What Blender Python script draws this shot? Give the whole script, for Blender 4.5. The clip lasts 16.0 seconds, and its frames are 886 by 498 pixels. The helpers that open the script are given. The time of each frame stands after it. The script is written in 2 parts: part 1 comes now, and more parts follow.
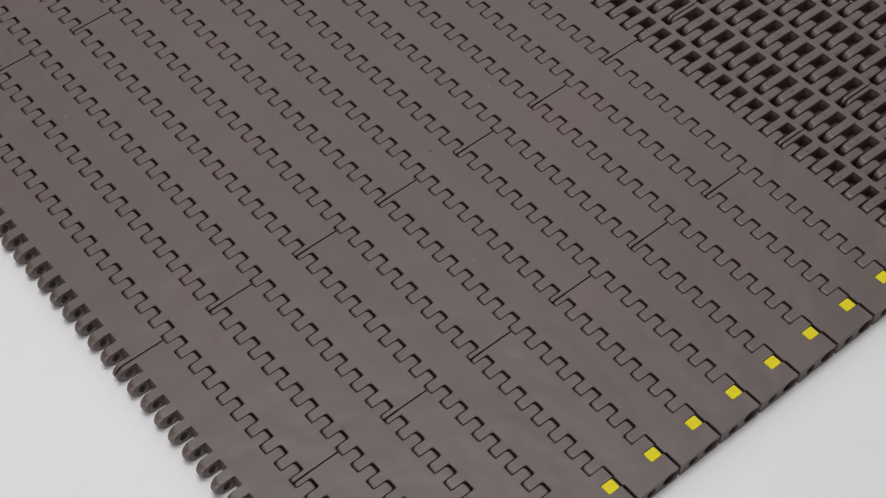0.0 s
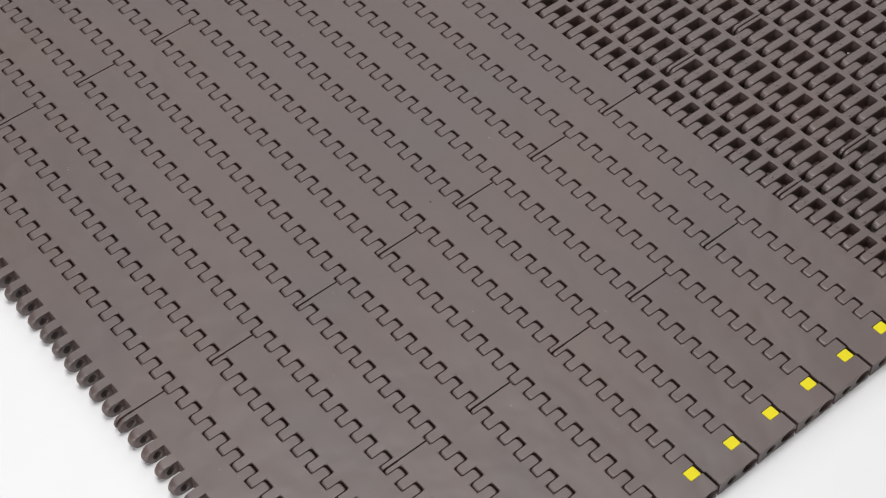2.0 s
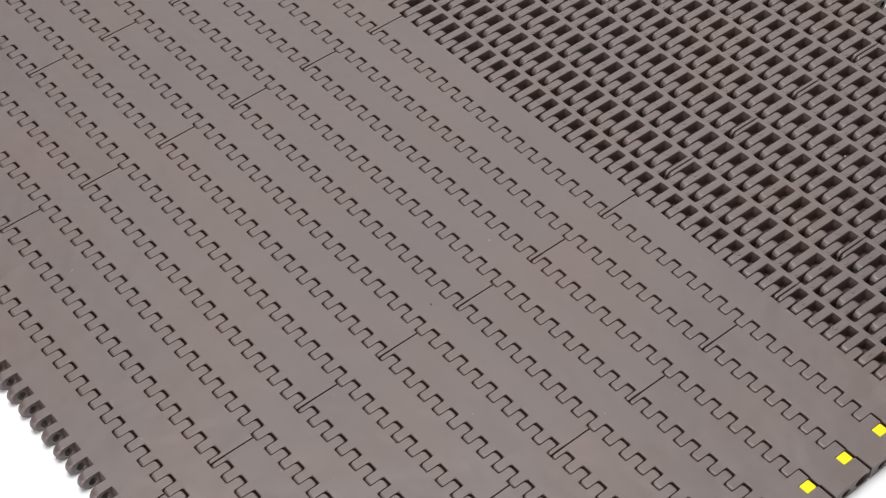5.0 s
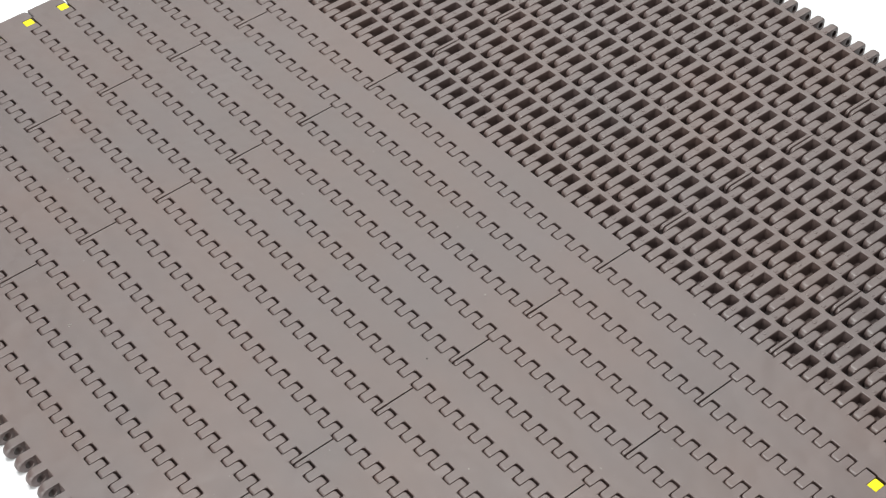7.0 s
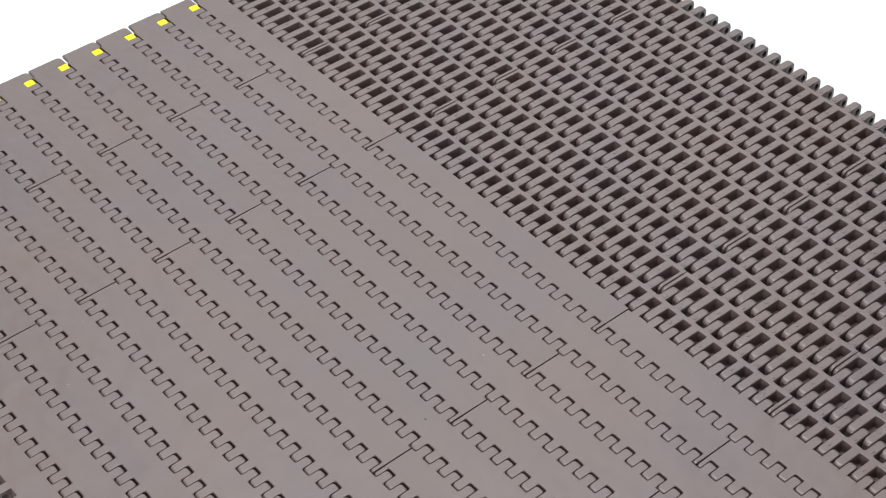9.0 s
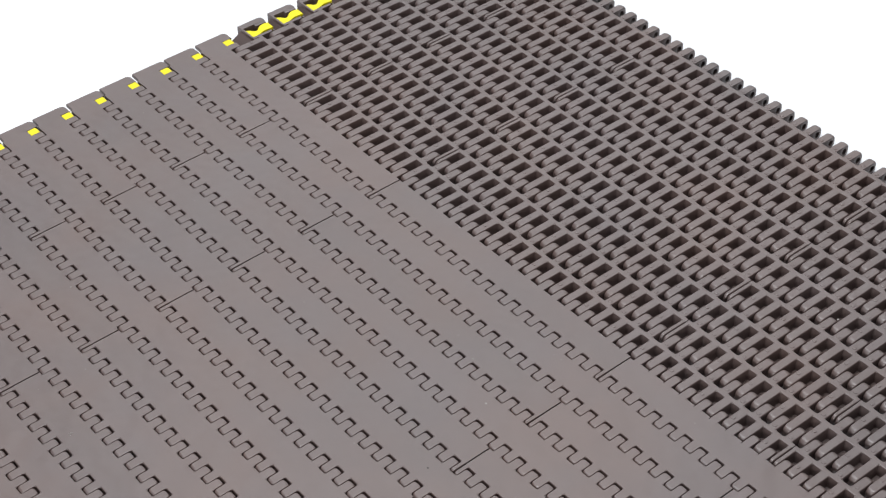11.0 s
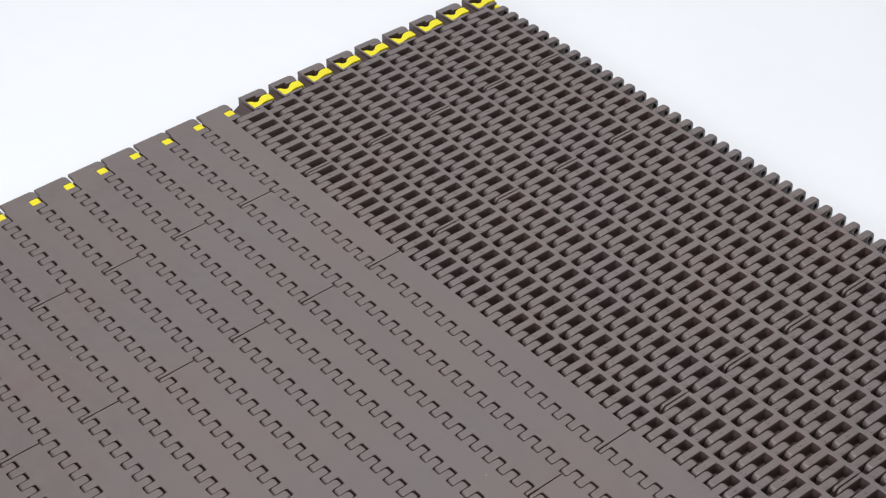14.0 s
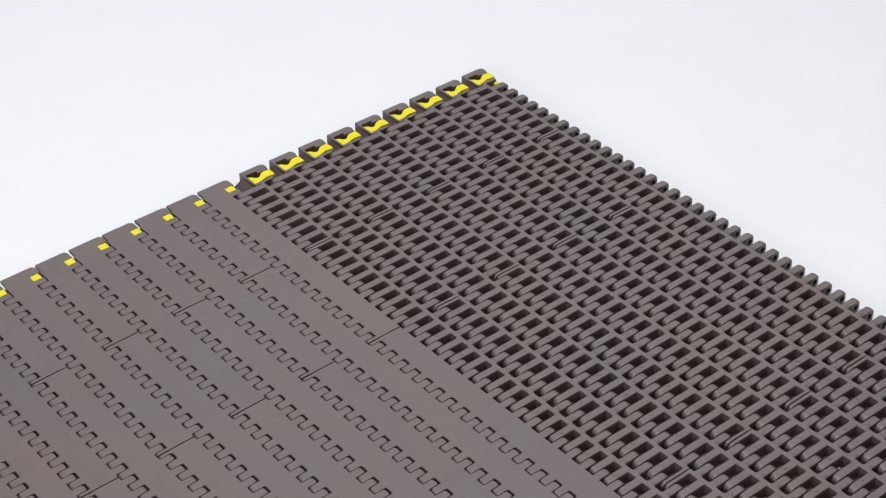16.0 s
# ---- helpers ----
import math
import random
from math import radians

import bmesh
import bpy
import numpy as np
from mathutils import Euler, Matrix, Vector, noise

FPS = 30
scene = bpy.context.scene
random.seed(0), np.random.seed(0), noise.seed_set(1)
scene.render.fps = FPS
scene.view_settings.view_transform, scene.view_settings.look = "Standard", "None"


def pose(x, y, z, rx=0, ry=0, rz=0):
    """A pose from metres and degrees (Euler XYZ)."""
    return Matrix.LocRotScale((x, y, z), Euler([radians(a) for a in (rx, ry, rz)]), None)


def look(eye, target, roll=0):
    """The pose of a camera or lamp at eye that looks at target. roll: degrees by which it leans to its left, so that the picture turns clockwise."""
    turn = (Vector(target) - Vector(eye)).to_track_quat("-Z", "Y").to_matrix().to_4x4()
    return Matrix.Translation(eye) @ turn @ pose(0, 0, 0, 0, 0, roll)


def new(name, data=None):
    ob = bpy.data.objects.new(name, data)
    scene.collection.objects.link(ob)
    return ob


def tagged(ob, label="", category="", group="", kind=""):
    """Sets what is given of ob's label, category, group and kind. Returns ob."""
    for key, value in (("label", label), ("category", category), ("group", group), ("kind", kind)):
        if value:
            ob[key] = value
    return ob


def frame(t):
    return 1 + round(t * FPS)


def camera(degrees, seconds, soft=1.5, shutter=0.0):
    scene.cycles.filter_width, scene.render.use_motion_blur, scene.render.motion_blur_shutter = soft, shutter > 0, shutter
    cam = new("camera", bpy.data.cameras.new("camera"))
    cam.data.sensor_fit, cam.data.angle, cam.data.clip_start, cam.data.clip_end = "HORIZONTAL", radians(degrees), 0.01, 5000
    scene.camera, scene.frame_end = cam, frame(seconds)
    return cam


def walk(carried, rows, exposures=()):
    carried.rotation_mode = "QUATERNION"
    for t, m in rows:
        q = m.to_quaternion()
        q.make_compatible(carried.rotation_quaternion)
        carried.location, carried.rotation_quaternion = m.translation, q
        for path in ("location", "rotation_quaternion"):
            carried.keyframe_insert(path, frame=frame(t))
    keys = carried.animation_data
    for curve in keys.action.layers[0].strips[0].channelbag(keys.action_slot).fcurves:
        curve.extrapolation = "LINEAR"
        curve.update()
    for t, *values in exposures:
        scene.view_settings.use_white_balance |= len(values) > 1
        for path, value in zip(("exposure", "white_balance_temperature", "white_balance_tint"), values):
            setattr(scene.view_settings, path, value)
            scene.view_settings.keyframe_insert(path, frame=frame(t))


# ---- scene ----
# A plastic conveyor belt of hinged modules on a white studio table.
# x runs along the rows, y across them, z up; the table top is z = 0.

cam = camera(28.816, 16.0, soft=1.15)
cam.data.dof.use_dof, cam.data.dof.focus_distance, cam.data.dof.aperture_fstop = True, 0.92, 45
walk(cam, [
    (0.0, pose(0.60047, -0.17644, 0.66231, 38.458, 0.199, 50.049)),
    (0.5, pose(0.60138, -0.17559, 0.66398, 38.787, 0.277, 50.053)),
    (1.0, pose(0.60222, -0.17483, 0.66557, 39.161, 0.325, 50.124)),
    (1.5, pose(0.60298, -0.17415, 0.66709, 39.542, 0.375, 50.174)),
    (2.0, pose(0.60367, -0.17354, 0.66854, 39.915, 0.441, 50.194)),
    (2.5, pose(0.60430, -0.17302, 0.66993, 40.330, 0.505, 50.188)),
    (3.0, pose(0.60485, -0.17257, 0.67126, 40.781, 0.519, 50.239)),
    (3.5, pose(0.60534, -0.17219, 0.67252, 41.295, 0.521, 50.270)),
    (4.0, pose(0.60577, -0.17187, 0.67374, 41.936, 0.571, 50.259)),
    (6.5, pose(0.60706, -0.17118, 0.67910, 44.279, 0.569, 50.379)),
    (7.0, pose(0.60716, -0.17120, 0.68005, 44.687, 0.551, 50.272)),
    (7.5, pose(0.60722, -0.17126, 0.68097, 45.148, 0.502, 50.237)),
    (8.0, pose(0.60723, -0.17136, 0.68186, 45.700, 0.499, 50.223)),
    (8.5, pose(0.60720, -0.17150, 0.68273, 46.150, 0.488, 50.225)),
    (9.0, pose(0.60714, -0.17168, 0.68357, 46.547, 0.481, 50.232)),
    (11.5, pose(0.60630, -0.17296, 0.68756, 48.367, 0.456, 50.228)),
    (12.0, pose(0.60605, -0.17327, 0.68833, 48.714, 0.414, 50.211)),
    (12.5, pose(0.60577, -0.17360, 0.68910, 49.063, 0.397, 50.205)),
    (13.0, pose(0.60548, -0.17394, 0.68988, 49.387, 0.360, 50.210)),
    (13.5, pose(0.60517, -0.17428, 0.69066, 49.742, 0.382, 50.183)),
    (14.0, pose(0.60484, -0.17462, 0.69146, 50.174, 0.346, 50.174)),
    (14.5, pose(0.60450, -0.17497, 0.69226, 50.593, 0.318, 50.150)),
    (15.0, pose(0.60415, -0.17530, 0.69308, 51.049, 0.300, 50.145)),
    (15.5, pose(0.60378, -0.17564, 0.69392, 51.668, 0.292, 50.117)),
    (16.0, pose(0.60342, -0.17596, 0.69478, 52.553, 0.231, 50.144)),
], exposures=[
    (0.0, -0.06, 6520, 11), (1.0, 0.04, 6510, 11), (2.0, 0.4, 6505, 10), (4.2, 0.57, 6490, 10), (6.3, 1.12, 6440, 7),
    (7.5, 1.1, 6370, 6), (9.2, 1.06, 6225, 8), (11.3, 0.86, 6195, 9), (13.0, 0.66, 6195, 10), (16.0, 0.51, 6240, 10),
])

# ---- light: a white studio, unseen softboxes behind and above, added fill in front ----
world = bpy.data.worlds.new("studio")
scene.world = world
world.use_nodes = True
world.node_tree.nodes["Background"].inputs["Color"].default_value = (0.95, 0.97, 1.0, 1)
world.node_tree.nodes["Background"].inputs["Strength"].default_value = 0.06


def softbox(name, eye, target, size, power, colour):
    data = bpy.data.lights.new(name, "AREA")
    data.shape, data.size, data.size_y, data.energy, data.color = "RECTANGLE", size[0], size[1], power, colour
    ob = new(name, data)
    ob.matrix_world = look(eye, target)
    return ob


softbox("softbox_back", (-1.78, 1.6, 1.9), (0.0, 0.3, 0.0), (2.6, 1.8), 20, (1.0, 0.985, 0.97))
softbox("softbox_side", (-0.5, 2.5, 1.7), (0.1, 0.2, 0.0), (1.4, 1.0), 4, (1.0, 0.985, 0.97))
softbox("softbox_top", (0.02, 0.08, 2.0), (0.15, 0.05, 0.0), (1.2, 1.0), 25, (1.0, 0.985, 0.97))
# low fill added to brighten the loops' front faces and the near table
softbox("front_fill", (0.75, -1.45, 0.7), (0.3, 0.0, 0.0), (1.6, 0.6), 15, (1.0, 0.985, 0.97))

# ---- measures, in metres ----
ROW = 0.0254          # pitch of the rows
P = 0.011145          # pitch of the fingers
T = 0.0087            # thickness of the belt
FLAT_ROWS, ROWS = 13, 22
X_LEFT, X_RIGHT = -0.2429, 0.3619
WALL = 0.0042         # slot wall from the hinge axis
REACH = 0.0040        # finger tip from the hinge axis
FIRST, LAST = -20, 30  # columns of the first and the last downward finger
END_L, END_R = FIRST * P - 0.0002, (LAST + 0.5) * P + 0.0002
SPINE_A, SPINE_B = 0.517 * ROW, 0.635 * ROW
SEAM = 0.25 * P - 0.0001


# ---- materials ----
def material(name):
    m = bpy.data.materials.new(name)
    m.use_nodes = True
    return m, m.node_tree.nodes, m.node_tree.links, m.node_tree.nodes["Principled BSDF"]


def plastic(name, colour, rough, vary=0.06, bump=0.02, specks=0.0, shine=0.5, ripples=0.0, hues=0.0):
    m, n, l, b = material(name)
    place = n.new("ShaderNodeNewGeometry")
    info = n.new("ShaderNodeTexNoise")
    info.inputs["Scale"].default_value, info.inputs["Detail"].default_value = 9, 2
    l.new(place.outputs["Position"], info.inputs["Vector"])
    cloud = n.new("ShaderNodeTexNoise")
    cloud.inputs["Scale"].default_value, cloud.inputs["Detail"].default_value = 45, 4
    grain = n.new("ShaderNodeTexNoise")
    grain.inputs["Scale"].default_value, grain.inputs["Detail"].default_value = 2600, 3
    l.new(place.outputs["Position"], cloud.inputs["Vector"])
    l.new(place.outputs["Position"], grain.inputs["Vector"])
    add = n.new("ShaderNodeMath"); add.operation = "ADD"
    l.new(cloud.outputs["Fac"], add.inputs[0]); l.new(info.outputs["Fac"], add.inputs[1])
    span = n.new("ShaderNodeMapRange")
    span.inputs["From Min"].default_value, span.inputs["From Max"].default_value = 0.6, 1.4
    span.inputs["To Min"].default_value, span.inputs["To Max"].default_value = 1 - vary, 1 + vary
    l.new(add.outputs[0], span.inputs["Value"])
    tint = n.new("ShaderNodeMix"); tint.data_type = "RGBA"; tint.blend_type = "MULTIPLY"
    tint.inputs["Factor"].default_value = 1.0
    drift = n.new("ShaderNodeTexNoise")
    drift.inputs["Scale"].default_value, drift.inputs["Detail"].default_value = 14, 3
    l.new(place.outputs["Position"], drift.inputs["Vector"])
    hue = n.new("ShaderNodeMix"); hue.data_type = "RGBA"
    hue.inputs[6].default_value = (colour[0] * (1 + 0.05 * hues), colour[1] * (1 - 0.01 * hues), colour[2] * (1 - 0.06 * hues), 1)
    hue.inputs[7].default_value = (colour[0] * (1 - 0.05 * hues), colour[1] * (1 + 0.01 * hues), colour[2] * (1 + 0.06 * hues), 1)
    drift_span = n.new("ShaderNodeMapRange")
    drift_span.inputs["From Min"].default_value, drift_span.inputs["From Max"].default_value = 0.35, 0.65
    l.new(drift.outputs["Fac"], drift_span.inputs["Value"])
    l.new(drift_span.outputs[0], hue.inputs["Factor"])
    l.new(hue.outputs[2], tint.inputs[6])
    module = n.new("ShaderNodeObjectInfo")
    batch = n.new("ShaderNodeMapRange")
    batch.inputs["To Min"].default_value, batch.inputs["To Max"].default_value = 1 - 0.6 * vary, 1 + 0.6 * vary
    l.new(module.outputs["Random"], batch.inputs["Value"])
    each = n.new("ShaderNodeMath"); each.operation = "MULTIPLY"
    l.new(span.outputs[0], each.inputs[0]); l.new(batch.outputs[0], each.inputs[1])
    l.new(each.outputs[0], tint.inputs[7])
    dust = n.new("ShaderNodeTexNoise")
    dust.inputs["Scale"].default_value, dust.inputs["Detail"].default_value = 420, 1
    l.new(place.outputs["Position"], dust.inputs["Vector"])
    speck = n.new("ShaderNodeMapRange")
    speck.inputs["From Min"].default_value, speck.inputs["From Max"].default_value = 0.79, 0.87
    speck.inputs["To Max"].default_value = specks
    l.new(dust.outputs["Fac"], speck.inputs["Value"])
    over = n.new("ShaderNodeMix"); over.data_type = "RGBA"
    over.inputs[7].default_value = (0.5, 0.48, 0.46, 1)
    l.new(speck.outputs[0], over.inputs["Factor"])
    l.new(tint.outputs[2], over.inputs[6])
    l.new(over.outputs[2], b.inputs["Base Color"])
    gloss = n.new("ShaderNodeMapRange")
    gloss.inputs["To Min"].default_value, gloss.inputs["To Max"].default_value = rough - 0.06, rough + 0.06
    l.new(cloud.outputs["Fac"], gloss.inputs["Value"])
    l.new(gloss.outputs[0], b.inputs["Roughness"])
    b.inputs["Specular IOR Level"].default_value = shine
    bp = n.new("ShaderNodeBump")
    bp.inputs["Strength"].default_value, bp.inputs["Distance"].default_value = bump, 0.0004
    l.new(grain.outputs["Fac"], bp.inputs["Height"])
    ripple = n.new("ShaderNodeTexNoise")
    ripple.inputs["Scale"].default_value, ripple.inputs["Detail"].default_value = 70, 1
    l.new(place.outputs["Position"], ripple.inputs["Vector"])
    swell = n.new("ShaderNodeBump")
    swell.inputs["Strength"].default_value, swell.inputs["Distance"].default_value = 1.0, ripples
    l.new(ripple.outputs["Fac"], swell.inputs["Height"])
    l.new(swell.outputs[0], bp.inputs["Normal"])
    l.new(bp.outputs[0], b.inputs["Normal"])
    return m


GREY = plastic("grey_acetal", (0.0785, 0.0515, 0.0463), 0.46, 0.1, 0.16, 0.22, 0.95, 0.0009, 1.0)
PIN = plastic("pin_plastic", (0.05, 0.043, 0.04), 0.5)
YELLOW = plastic("yellow_plastic", (0.72, 0.625, 0.007), 0.5, 0.03, shine=0.25)
WHITE = plastic("white_table_board", (0.74, 0.745, 0.76), 0.6, 0.015, 0.005)


# ---- mesh building ----
class Mesh:
    """Vertices and faces of one part."""

    def __init__(self):
        self.v, self.f = [], []

    def prism(self, loop, x0, x1):
        """A closed (y, z) loop, counter-clockwise seen from +x, drawn out from x0 to x1."""
        o, n = len(self.v), len(loop)
        self.v += [(x0, y, z) for y, z in loop] + [(x1, y, z) for y, z in loop]
        self.f += [tuple(range(o + n - 1, o - 1, -1)), tuple(range(o + n, o + 2 * n))]
        self.f += [(o + i, o + (i + 1) % n, o + n + (i + 1) % n, o + n + i) for i in range(n)]

    def bar(self, loop, xs):
        """A closed (y, z) loop drawn out along x through all the stations xs."""
        o, n = len(self.v), len(loop)
        for x in xs:
            self.v += [(x, y, z) for y, z in loop]
        last = o + (len(xs) - 1) * n
        self.f += [tuple(range(o + n - 1, o - 1, -1)), tuple(range(last, last + n))]
        for s in range(len(xs) - 1):
            for i in range(n):
                j = (i + 1) % n
                self.f.append((o + s * n + i, o + s * n + j, o + (s + 1) * n + j, o + (s + 1) * n + i))

    def outline(self, pts, z0, z1, c=0.0003):
        """An (x, y) outline, counter-clockwise from above, from z0 up to z1, with a broken top edge."""
        o, n = len(self.v), len(pts)
        mx, my = sum(p[0] for p in pts) / n, sum(p[1] for p in pts) / n
        ins = [(x - c * math.copysign(1, x - mx), y - c * math.copysign(1, y - my)) for x, y in pts]
        for z, lp in ((z0, pts), (z1 - c, pts), (z1, ins)):
            self.v += [(x, y, z) for x, y in lp]
        self.f += [tuple(range(o + n - 1, o - 1, -1)), tuple(range(o + 2 * n, o + 3 * n))]
        for s in range(2):
            for i in range(n):
                j = (i + 1) % n
                self.f.append((o + s * n + i, o + s * n + j, o + (s + 1) * n + j, o + (s + 1) * n + i))

    def disc(self, x, y, r, foot, n=16):
        """A low round ejector mark on the top face, rooted in the body at foot."""
        o = len(self.v)
        for rr, z in ((r, T - 0.0006), (r, T + 0.00016), (r - 0.00025, T + 0.00028)):
            self.v += [(x + rr * math.cos(2 * math.pi * i / n), y + rr * math.sin(2 * math.pi * i / n), z) for i in range(n)]
        self.v.append(foot)
        for i in range(n):
            j = (i + 1) % n
            self.f += [(o + j, o + i, o + 3 * n)]
            self.f += [(o + s * n + i, o + s * n + j, o + (s + 1) * n + j, o + (s + 1) * n + i) for s in range(2)]
        self.f.append(tuple(range(o + 2 * n, o + 3 * n)))

    def done(self, name, mat, parent=None, lie=None):
        me = bpy.data.meshes.new(name)
        me.from_pydata([lie(v) for v in self.v] if lie else self.v, [], self.f)
        me.materials.append(mat)
        bm = bmesh.new()
        bm.from_mesh(me)
        bmesh.ops.remove_doubles(bm, verts=bm.verts, dist=0.000002)
        for f in bm.faces:
            f.smooth = True
        for e in bm.edges:
            flat_top = any(f.normal.z > 0.9999 for f in e.link_faces)
            e.smooth = e.calc_face_angle(4.0) < 0.55 and (not flat_top or e.calc_face_angle(4.0) < 0.01)
        bm.to_mesh(me)
        bm.free()
        me.validate()
        ob = new(name, me)
        ob.parent = parent
        return ob


def finger_loop(sign, root, tip=REACH, ry=0.0031, rz=0.0036, drop=0.0, n=6):
    """(y, z) loop of a finger about the hinge axis y = 0; sign +1 reaches to +y, -1 the other way."""
    top = T - drop
    right = [(tip - ry + ry * math.sin(a), top - rz + rz * math.cos(a)) for a in (math.pi / 2 * i / n for i in range(n + 1))]
    low = [(tip - ry + ry * math.sin(a), rz - rz * math.cos(a)) for a in (math.pi / 2 * i / n for i in range(n + 1))]
    loop = [(-abs(root), top), (-abs(root), 0.0)] + low + right[::-1]
    if sign < 0:
        loop = [(-y, z) for y, z in loop][::-1]
    return loop


def finger(m, sign, root, axis, x0, x1, tip=REACH, ry=0.0031, rz=0.0036, c=0.0002, plan=1.0):
    """A finger whose tip is rounded in plan as well as in section."""
    w = x1 - x0
    k = min(1.0, w / 0.0045)
    b = k * plan
    draw = [(0.0, 0.0014), (0.0002, 0.0009), (0.0006 * k, 0.0004), (0.0013 * k, 0.0001)]   # the tip in plan
    cuts = sorted({x for x, _ in draw} | {0.13 * c, 0.5 * c, c})
    cuts = [x for i, x in enumerate(cuts) if i == 0 or x - cuts[i - 1] > 0.00002 or x == c]
    steps = []
    for x in cuts:
        d = float(np.interp(x, [p[0] for p in draw], [p[1] for p in draw]))
        steps.append((x, d, c - math.sqrt(max(0.0, c * c - max(0.0, c - x) ** 2))))
    stations = steps + [(w - x, d, e) for x, d, e in reversed(steps)]
    o = len(m.v)
    for x, d, e in stations:
        loop = finger_loop(sign, root, tip - d * b, ry, rz, e)
        n = len(loop)
        m.v += [(x0 + x, y + axis, z) for y, z in loop]
    last = o + (len(stations) - 1) * n
    m.f += [tuple(range(o + n - 1, o - 1, -1)), tuple(range(last, last + n))]
    for s in range(len(stations) - 1):
        for i in range(n):
            j = (i + 1) % n
            m.f.append((o + s * n + i, o + s * n + j, o + (s + 1) * n + j, o + (s + 1) * n + i))


def shifted(loop, dy):
    return [(y + dy, z) for y, z in loop]


def lie_flat(v):
    """Hinge play lets the rows fan out and slide a little towards -x."""
    x, y, z = v
    drift = 0.0008 * min(1, max(0, (y / ROW - 5) / 4)) * min(1, max(0, (0.2 - x) / 0.12))
    return x - drift, y + 0.0000092 * (y / ROW - 7) * (x / P - 12), z


def grid_shift(x):
    """How far the grid rows lie shifted along x against the flat ones."""
    return -0.0010 + 0.0017 * min(1, max(0, (x / P - 13) / 9))


def lie_grid(v):
    """The grid rows lie turned a little against the flat ones, all but their +x end."""
    x, y, z = v[0], *lie_flat(v)[1:]
    w = min(1, max(0, (x / P - 13) / 9))
    return x + grid_shift(x) + 0.0117 * (y - 13 * ROW), y + 0.0006 - 0.0002 * w + 0.0150 * max(0, 12 * P - x), z


belt = new("conveyor_belt")
tagged(belt, "dark grey plastic modular conveyor belt lying flat on white table", "conveyor belt")

EVEN = (-4, 14)
ODD = (-13, 23)


def row_spans(k):
    cuts = [n * P + SEAM for n in (ODD if k % 2 else EVEN)]
    edges = [X_LEFT, *cuts, X_RIGHT]
    g = 0.0004 if k < FLAT_ROWS else 0.00026
    return [(edges[i] + (g if i else 0), edges[i + 1] - (g if i < 2 else 0)) for i in range(3)]


def clipped(x0, x1, span):
    a, b = max(x0, span[0]), min(x1, span[1])
    return (a, b) if b - a > 0.0006 else None


def slab(m, x0, x1, y0, y1, c=0.00025):
    """A full-height slab whose two top edges along x are broken."""
    m.prism([(y0, T - c), (y0, 0.0), (y1, 0.0), (y1, T - c), (y1 - c, T), (y0 + c, T)], x0, x1)


def box(m, x0, x1, y0, y1, z0, z1):
    m.prism([(y0, z1), (y0, z0), (y1, z0), (y1, z1)], x0, x1)


def oval(cy, cz, ry, rz, n=16):
    return [(cy + ry * math.cos(2 * math.pi * i / n), cz + rz * math.sin(2 * math.pi * i / n)) for i in range(n)]


def pierced(m, loop, holes, x0, x1, rounding=0.0, root=0.0):
    """A (y, z) plate with holes, drawn out from x0 to x1; rounding draws its tip in at both ends, seen from above."""
    bm = bmesh.new()
    edges = []
    for pts in (loop, *holes):
        vs = [bm.verts.new((0, y, z)) for y, z in pts]
        edges += [bm.edges.new((vs[i], vs[(i + 1) % len(vs)])) for i in range(len(vs))]
    bmesh.ops.triangle_fill(bm, use_beauty=True, use_dissolve=False, edges=edges)
    bm.verts.index_update()
    tip = max((y for y, z in loop), key=lambda y: abs(y - root))
    w = x1 - x0
    at_x = [(0, 1.0), (0.04, 0.66), (0.12, 0.33), (0.25, 0.08)] if rounding else [(0, 0.0)]
    rows = [(x0 + u * w, d * rounding) for u, d in at_x]
    rows += [(x1 - u * w, d * rounding) for u, d in reversed(at_x)]
    o, n = len(m.v), len(bm.verts)
    for x, d in rows:
        m.v += [(x, v.co.y - d * (v.co.y - root) / abs(tip - root), v.co.z) for v in bm.verts]
    end = o + (len(rows) - 1) * n
    for f in bm.faces:
        ids = [v.index for v in f.verts]
        if f.normal.x < 0:
            ids.reverse()
        m.f += [tuple(end + i for i in ids), tuple(o + i for i in reversed(ids))]
    for s in range(len(rows) - 1):
        at = o + s * n
        for j, pts in enumerate((loop, *holes)):
            c = len(pts)
            for i in range(c):
                a, b = at + i, at + (i + 1) % c
                m.f.append((a, b, b + n, a + n) if j == 0 else (a, a + n, b + n, b))
            at += c
    bm.free()


def root_fillets(m, x0, x1, wall, sign, span, r=0.0009, drop=0.00015):
    """Rounded inner corners of the slots on both sides of a finger's root."""
    lo, hi = max(span[0], END_L), min(span[1], END_R)
    for x, sx in ((x0, -1), (x1, 1)):
        if lo + 0.002 < x < hi - 0.002:
            pts = [(x, wall), (x + sx * r, wall), (x + sx * r * 0.3, wall + sign * r * 0.3), (x, wall + sign * r)]
            if sx * sign < 0:
                pts.reverse()
            m.outline(pts, 0.0, T - drop, 0.0)


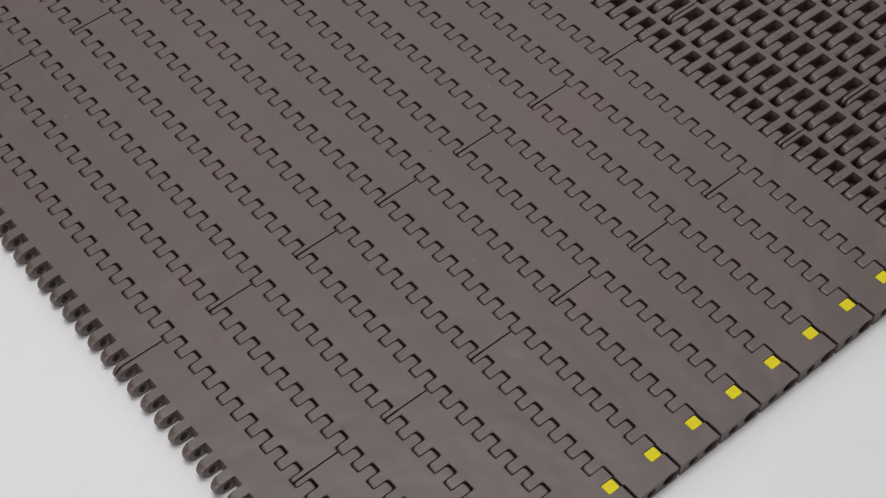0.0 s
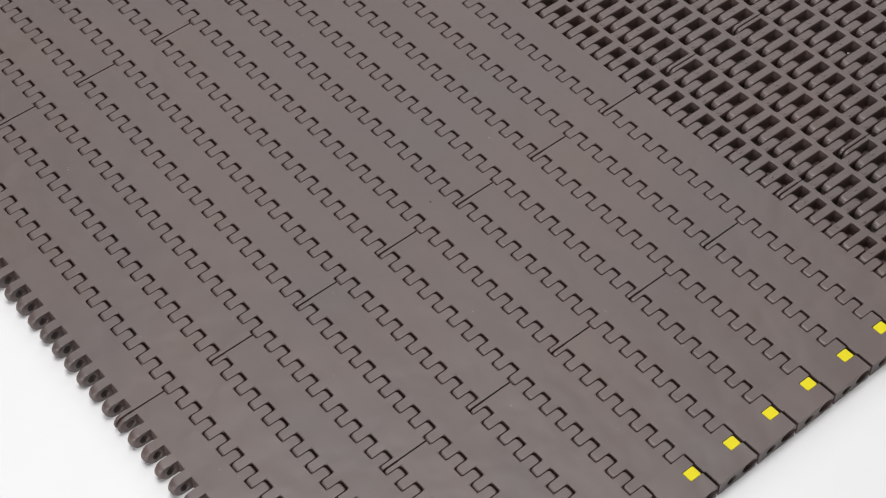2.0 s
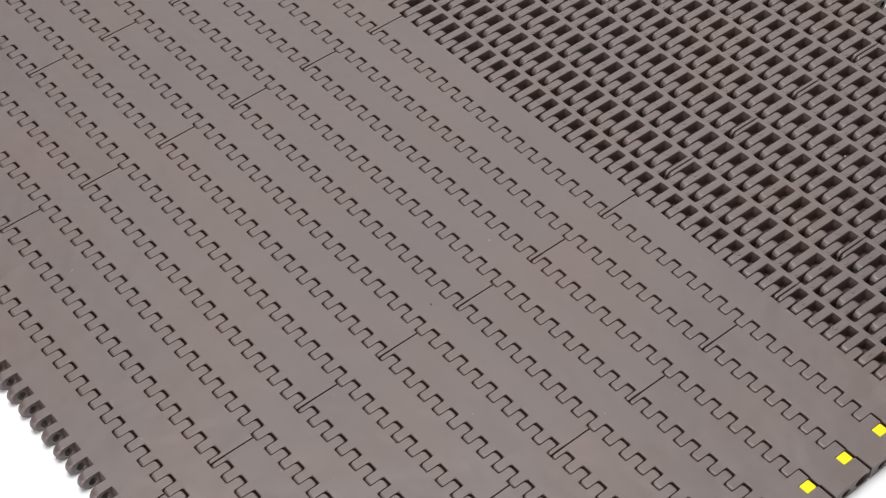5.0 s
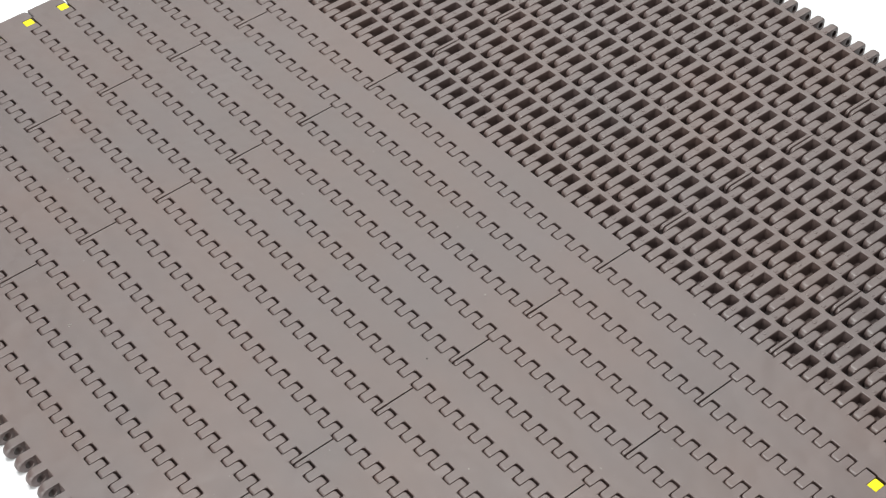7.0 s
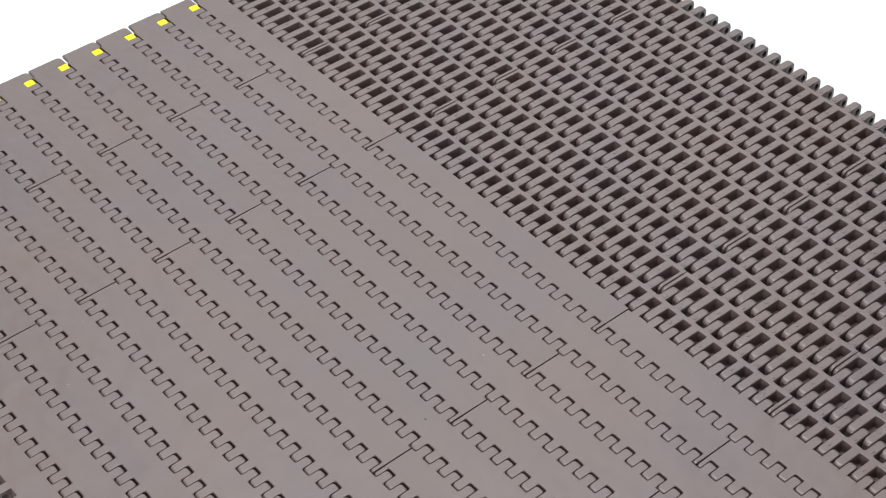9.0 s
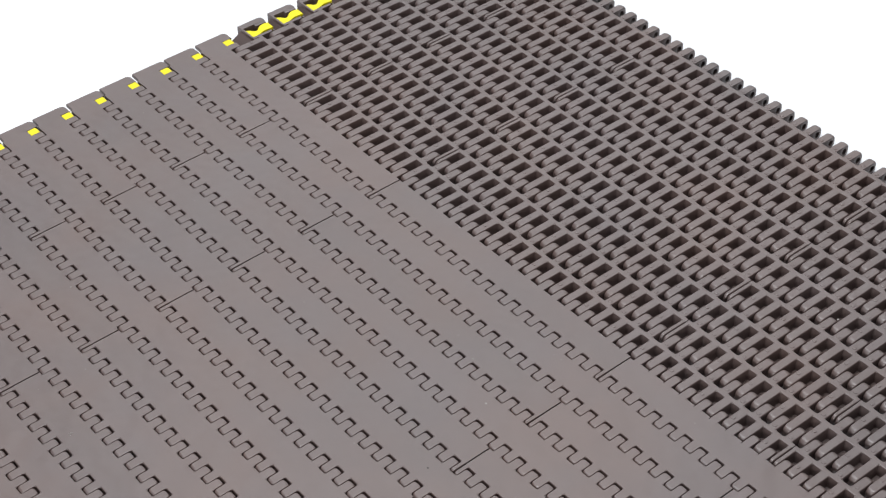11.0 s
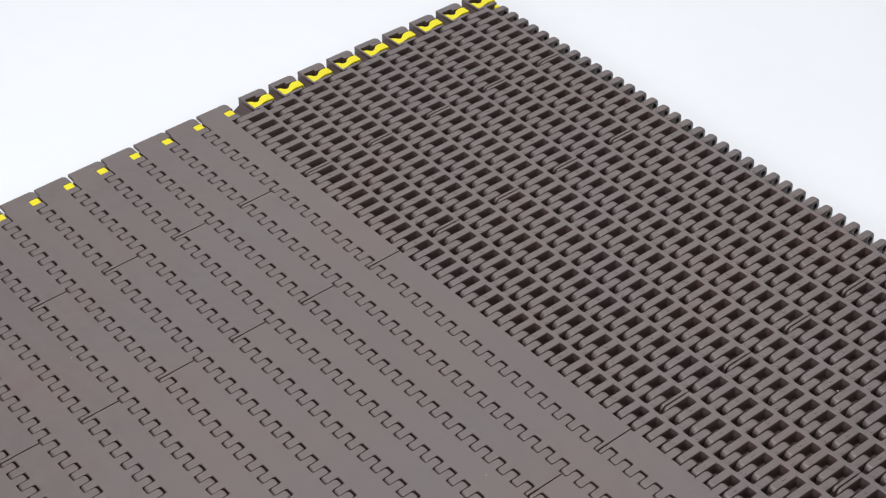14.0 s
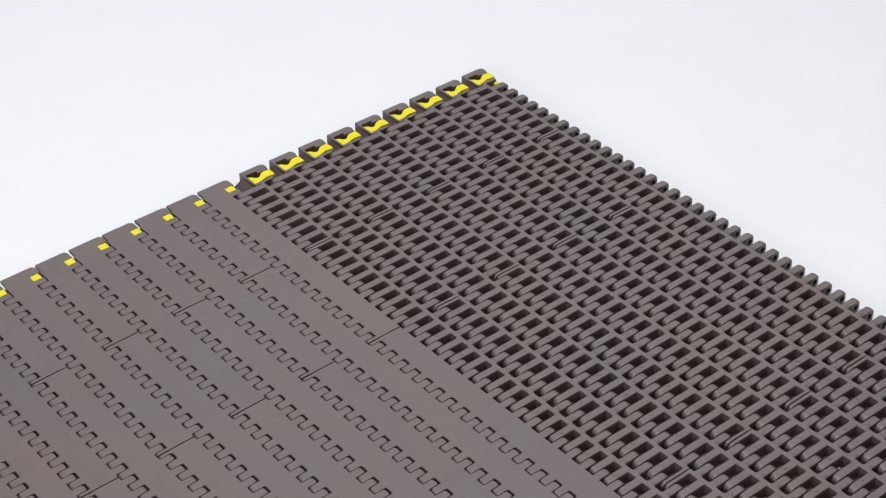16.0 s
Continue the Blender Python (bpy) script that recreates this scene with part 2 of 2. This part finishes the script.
def rounded_end(m, y0, y1, x_in, r=0.003, z0=0.0):
    """The outermost piece of a row on the -x side, its +y corner rounded in plan."""
    arc = [(X_LEFT + r - r * math.sin(a), y1 - r + r * math.cos(a)) for a in (math.pi / 2 * i / 5 for i in range(6))]
    pts = [(x_in, y0), (x_in, y1)] + arc + [(X_LEFT, y0)]
    o, n, c = len(m.v), len(pts), 0.00025
    ins = [(x + (c if x < x_in else 0), y - c * math.copysign(1, y - (y0 + y1) / 2)) for x, y in pts]
    for z, lp in ((z0, pts), (T - c, pts), (T, ins)):
        m.v += [(x, y, z) for x, y in lp]
    m.f += [tuple(range(o + n - 1, o - 1, -1)), tuple(range(o + 2 * n, o + 3 * n))]
    for s in range(2):
        for i in range(n):
            j = (i + 1) % n
            m.f.append((o + s * n + i, o + s * n + j, o + (s + 1) * n + j, o + (s + 1) * n + i))


TAB_Y = (-0.0037, 0.0026)     # the lock tab's reach about the hinge axis
HOLE = 0.00018                # play round the tab


def flat_end(m, k, right):
    """The closed end of a flat row, with a pocket for the lock tab."""
    y0, y1 = k * ROW + WALL, (k + 1) * ROW + 0.0035
    axis = (k + 1) * ROW
    lo, hi = axis + TAB_Y[0] - HOLE, axis + TAB_Y[1] + HOLE
    if right:
        t0, t1 = 0.3467 - HOLE, 0.3523 + HOLE
        slab(m, END_R, t0, y0 + 0.0004, y1)
        c, y_in = 0.0003, y0 + 0.0007
        loop = [(y_in, T - c), (y_in, 0.0), (y1, 0.0), (y1, T - c), (y1 - c, T), (y_in + c, T)]
        pierced(m, loop, [oval(axis - 0.0011, T / 2 + 0.0003, 0.0047, 0.0033), oval(k * ROW + 0.0130, T / 2 - 0.0002, 0.0029, 0.0024)], t1, X_RIGHT)
    else:
        t0, t1 = -0.2343 - HOLE, -0.2284 + HOLE
        slab(m, t1, END_L, y0, y1)
        rounded_end(m, y0 + 0.0010, y1 + (-0.0005 if k % 2 else 0.0006), t0, 0.003, T - 0.0024)
        box(m, X_LEFT + 0.001, t0, y0 + 0.0085, y1 - 0.004, 0.0, T - 0.0023)
    slab(m, t0, t1, y0, lo, 0.0)
    box(m, t0, t1, hi, y1, 0.0, T - 0.0016)
    box(m, t0, t1, lo, hi, 0.0, T - 0.004)
    return t0 + HOLE, t1 - HOLE


def tab_mesh(x0, x1, axis):
    t = Mesh()
    y0, y1 = axis + TAB_Y[0], axis + TAB_Y[1]
    r, cx, cy = 0.0007, (x0 + x1) / 2, (y0 + y1) / 2
    pts = []
    for sx, sy, a0 in ((1, -1, -90), (1, 1, 0), (-1, 1, 90), (-1, -1, 180)):
        for i in range(4):
            a = radians(a0 + 30 * i)
            pts.append((cx + sx * ((x1 - x0) / 2 - r) + r * math.cos(a), cy + sy * ((y1 - y0) / 2 - r) + r * math.sin(a)))
    t.outline(pts, T - 0.005, T - 0.0001, 0.0002)
    return t


def grid_end(m, k, right):
    """The open box at the end of a grid row; the clip sits in it. Drawn for the -x side and mirrored for the other."""
    y = k * ROW
    o = len(m.v), len(m.f)
    inner = -0.2253
    a, b = y + 0.345 * ROW, y + 1.115 * ROW
    rounded_end(m, a, b, -0.2377, 0.003)
    slab(m, -0.2377, inner, a, a + 0.0016, 0.0002)                       # near wall
    box(m, -0.2377, -0.2350, y + 0.75 * ROW, b - 0.0008, 0.0, T - 0.0001)   # shoulder in the box
    box(m, -0.2377, inner, b - 0.0012, b, 0.0, T - 0.0022)               # far wall, low
    box(m, -0.2377, inner, a + 0.0016, b - 0.0012, 0.0, 0.0022)          # floor
    low = a - (0.0085 if k == FLAT_ROWS else 0.0056)                     # knuckle that slopes down to the row before
    m.prism([(low, 0.0), (a, 0.0), (a, T - 0.0024), (low, 0.0012)], -0.2394, inner)
    slab(m, inner, END_L, y + 0.36 * ROW, y + 0.98 * ROW, 0.0003)        # wall beside the first finger
    if right:
        mid = (FIRST + LAST + 0.5) * P
        m.v[o[0]:] = [(mid - x, yy, z) for x, yy, z in m.v[o[0]:]]
        m.f[o[1]:] = [tuple(reversed(f)) for f in m.f[o[1]:]]


def clip_mesh(k, right):
    """The wavy yellow pin clip in a grid row's end box."""
    y, mid = k * ROW, (FIRST + LAST + 0.5) * P
    low = [(-0.2350, 0.455), (-0.2256, 0.455), (-0.2257, 0.58), (-0.2263, 0.70), (-0.2272, 0.80), (-0.2278, 0.90), (-0.2276, 1.02), (-0.2274, 1.15)]
    high = [(-0.2340, 1.15), (-0.2347, 1.03), (-0.2345, 0.93), (-0.2333, 0.84), (-0.2313, 0.76), (-0.2305, 0.69), (-0.2313, 0.61), (-0.2335, 0.56)]
    t = Mesh()
    pts = [(x, y + (v - 0.04) * ROW) for x, v in low + high]
    n = len(pts)
    for z in (0.002, T - 0.0007, T - 0.0004):
        t.v += [(x, yy, z) for x, yy in pts]
    t.f = [tuple(range(n - 1, -1, -1)), tuple(range(2 * n, 3 * n))]
    for s in range(2):
        t.f += [(s * n + i, s * n + (i + 1) % n, (s + 1) * n + (i + 1) % n, (s + 1) * n + i) for i in range(n)]
    if right:
        t.v = [(mid - x, yy, z) for x, yy, z in t.v]
        t.f = [tuple(reversed(f)) for f in t.f]
    return t


def columns(span, g, up):
    """The fingers of a module, as (column, x0, x1)."""
    for n in range(FIRST, LAST + (0 if up else 1)):
        h = 0.5 if up else 0.0
        cut = clipped((n + h) * P + g, (n + h + 0.5) * P - g, span)
        if cut:
            yield n, cut[0], cut[1]


def stations(a, b, fingers, c):
    xs = {a, b}
    for _, x0, x1 in fingers:
        xs |= {x0 + c, x1 - c}
    xs = sorted(x for x in xs if a <= x <= b)
    return [x for i, x in enumerate(xs) if i == 0 or x - xs[i - 1] > 0.000004]


def bar_loop(y0, y1, c):
    far = [(y1 - c + c * math.cos(a), T - c + c * math.sin(a)) for a in (radians(30 * i) for i in range(4))]
    near = [(y0 + c - c * math.cos(a), T - c + c * math.sin(a)) for a in (radians(90 - 30 * i) for i in range(4))]
    return [(y0, 0.0), (y1, 0.0), *far, *near]


def flat_module(k, span):
    m, eyes = Mesh(), []
    y0, y1 = k * ROW, (k + 1) * ROW
    c, g, e = 0.0004, 0.00013, 0.0003
    down, up = list(columns(span, g, False)), list(columns(span, g, True))
    loop = bar_loop(y0 + WALL, y1 - WALL, c)
    if k == FLAT_ROWS - 1:
        loop[2:6] = [(y1 - WALL, T)]
    m.bar(loop, stations(max(span[0], END_L), min(span[1], END_R), down + up, e))
    for n, x0, x1 in down:
        if k == 0:
            loop = shifted(finger_loop(-1, WALL + c, 0.0064, 0.0043, 0.0043), y0)
            eye = Mesh()
            pierced(eye, loop, [oval(y0 - 0.0004, T / 2, 0.0029, 0.0027)], x0 + 0.0001, x1 - 0.0001, 0.0016, y0 + WALL)
            eyes.append(eye)
        else:
            finger(m, -1, WALL + c, y0, x0, x1, REACH, 0.0015, 0.0017, e, 0.8)
            root_fillets(m, x0, x1, y0 + WALL, -1, span)
    for n, x0, x1 in up:
        if k == FLAT_ROWS - 1:
            d = grid_shift((x0 + x1) / 2) + x0 - lie_flat((x0, y1, 0))[0]
            finger(m, 1, WALL, y1, x0 + d, x1 + d - 0.0003, 0.0070, 0.0024, 0.0028, e)   # longer towards the grid
            b = min((n + 1.5) * P + g + d, span[1], END_R)
            if b - x1 - d > 0.002:
                box(m, x1 + d - 0.0003, b, y1 - WALL, y1 - WALL + max(0.0001, 0.0015 - 0.006 * max(0, 0.25 - x1)), 0.0, T)   # shallower slot
        else:
            finger(m, 1, WALL + c, y1, x0, x1, REACH - 0.0007, 0.0011, 0.0014, e, 0.8)
            root_fillets(m, x0, x1, y1 - WALL, 1, span)
    return m, eyes


def grid_module(k, span):
    m, eyes = Mesh(), []
    y0, y1 = k * ROW, (k + 1) * ROW
    c, g, e = 0.0004, 0.00022, 0.0005
    down, up = list(columns(span, g, False)), list(columns(span, g, True))
    xs = stations(max(span[0], END_L), min(span[1], END_R), down + up, e)
    a, b = y0 + SPINE_A, y0 + SPINE_B
    m.bar(bar_loop(a, b, c), xs)
    m.bar([(y0 + 0.22 * ROW, 0.0006), (y0 + 0.22 * ROW, 0.0), (a, 0.0), (a, 0.0006)], xs)   # added floor under the holes, blocks light bounced off the table
    for n, x0, x1 in down:
        if k == FLAT_ROWS:
            reach = WALL - 0.0024 + 1.1 * lie_grid(((x0 + x1) / 2, y0, 0))[1] - 1.1 * lie_flat(((x0 + x1) / 2, y0, 0))[1]
            finger(m, -1, SPINE_A + c, y0, x0, x1, reach, 0.0024, 0.0028, e)
        else:
            finger(m, -1, SPINE_A + c, y0, x0, x1, 0.0051, 0.0028, 0.0034, e)
        root_fillets(m, x0, x1, a, -1, span, 0.0010, 0.0003)
        if (n + k) % 2 == 1 and x1 - x0 > 0.004:
            m.disc((n + 0.25) * P - 0.0008, y0 + 0.225 * ROW, 0.00135, (x0 + e, y0 + SPINE_A + c, 0.0))
    for n, x0, x1 in up:
        if k == ROWS - 1:
            loop = shifted(finger_loop(1, ROW - SPINE_B + c, 0.0043), y1)
            eye = Mesh()
            pierced(eye, loop, [oval(y1 + 0.0002, T / 2, 0.0024, 0.0024)], x0 + 0.0001, x1 - 0.0001, 0.0014, y1 - 0.004)
            eyes.append(eye)
        else:
            finger(m, 1, ROW - SPINE_B + c, y1, x0, x1, 0.0041, 0.0031, 0.0042, e)
        root_fillets(m, x0, x1, b, 1, span, 0.0010, 0.0003)
        if x1 - x0 > 0.004:
            m.disc((n + 0.75) * P, y0 + 0.717 * ROW, 0.00135, (x0 + e, y1 - (ROW - SPINE_B + c), 0.0))
    return m, eyes


for k in range(ROWS):
    flat = k < FLAT_ROWS
    for i, span in enumerate(row_spans(k)):
        m, eyes = flat_module(k, span) if flat else grid_module(k, span)
        lie = lie_flat if flat else lie_grid
        held, end = None, Mesh()
        if i in (0, 2):
            if flat:
                held = tab_mesh(*flat_end(end, k, i == 2), (k + 1) * ROW)
            else:
                grid_end(end, k, i == 2)
                held = clip_mesh(k, i == 2)
        ob = m.done("flat_module" if flat else "grid_module", GREY, belt, lie)
        for eye in eyes:
            eye.done("hinge_loop", GREY, ob, lie)
        if held:
            end.done("end_block" if flat else "end_box", GREY, ob, lie)
            held = held.done("lock_tab" if flat else "pin_clip", YELLOW, ob, lie)
            tagged(held, "small bright yellow plastic lock tab" if flat else "wavy bright yellow plastic pin clip")
for k in range(1, ROWS):
    m = Mesh()
    m.prism([(k * ROW + 0.0019 * math.cos(a), T / 2 + 0.0019 * math.sin(a)) for a in (2 * math.pi * i / 12 for i in range(12))], END_L, END_R)
    m.done("hinge_pin", PIN, belt, lie_flat if k < FLAT_ROWS else lie_grid)

m = Mesh()
m.prism(oval(ROWS * ROW + 0.0002, T / 2 + 0.0004, 0.0022, 0.0022, 12), END_L + 0.0004, END_L + 0.0068)
tagged(m.done("pin_end", YELLOW, belt, lie_grid), "bright yellow end of the last hinge pin")

# ---- dust and scuffs on the belt ----
LINT = plastic("pale_lint", (0.3, 0.285, 0.265), 0.8, 0.05, shine=0.2)
SOOT = plastic("dark_dirt", (0.02, 0.017, 0.016), 0.7, 0.05, shine=0.2)


def fleck(m, x, y, long, wide, turn, thick=0.00025):
    """A small uneven crumb that lies on the top face."""
    o, n = len(m.v), 9
    ca, sa = math.cos(radians(turn)), math.sin(radians(turn))
    for f, z in ((1.0, T - 0.0001), (0.9, T + 0.4 * thick), (0.45, T + thick)):
        for i in range(n):
            a = 2 * math.pi * i / n
            r = f * random.uniform(0.75, 1.2)
            u, v = long / 2 * r * math.cos(a), wide / 2 * r * math.sin(a)
            m.v.append((x + u * ca - v * sa, y + u * sa + v * ca, z))
    m.f += [tuple(range(o + n - 1, o - 1, -1)), tuple(range(o + 2 * n, o + 3 * n))]
    for s in range(2):
        m.f += [(o + s * n + i, o + s * n + (i + 1) % n, o + (s + 1) * n + (i + 1) % n, o + (s + 1) * n + i) for i in range(n)]


m = Mesh()
for x, y, long, wide, turn in ((0.1332, 0.2435, 0.0012, 0.0009, 20), (0.1036, 0.2596, 0.0016, 0.0006, 70), (0.2161, 0.1617, 0.0008, 0.0007, 0),
                               (0.2122, 0.4362, 0.0014, 0.0009, 40), (-0.0897, 0.1206, 0.0015, 0.0006, 110), (-0.0951, 0.1569, 0.0016, 0.0004, 60),
                               (-0.0862, 0.1575, 0.0011, 0.0005, 30), (0.0083, 0.0627, 0.0026, 0.0004, 65), (0.0092, 0.0615, 0.0012, 0.0005, 20)):
    fleck(m, x, y, long, wide, turn)
tagged(m.done("dust", LINT), "a few pale dust flecks lying on the grey belt", "dust", kind="stuff")
m = Mesh()
for x, y, size in ((0.1481, 0.1911, 0.0011), (0.2054, 0.1221, 0.0008)):
    fleck(m, x, y, size, size * 0.8, 15)
tagged(m.done("dirt", SOOT), "tiny dark dirt crumbs lying on the grey belt", "dirt", kind="stuff")

# ---- the white table ----
m = Mesh()
m.v = [(-6, -6, -0.0), (6, -6, 0), (6, 6, 0), (-6, 6, 0)]
m.f = [(0, 1, 2, 3)]
tagged(m.done("ground", WHITE), "smooth matt white seamless studio table top", "table", kind="structure")
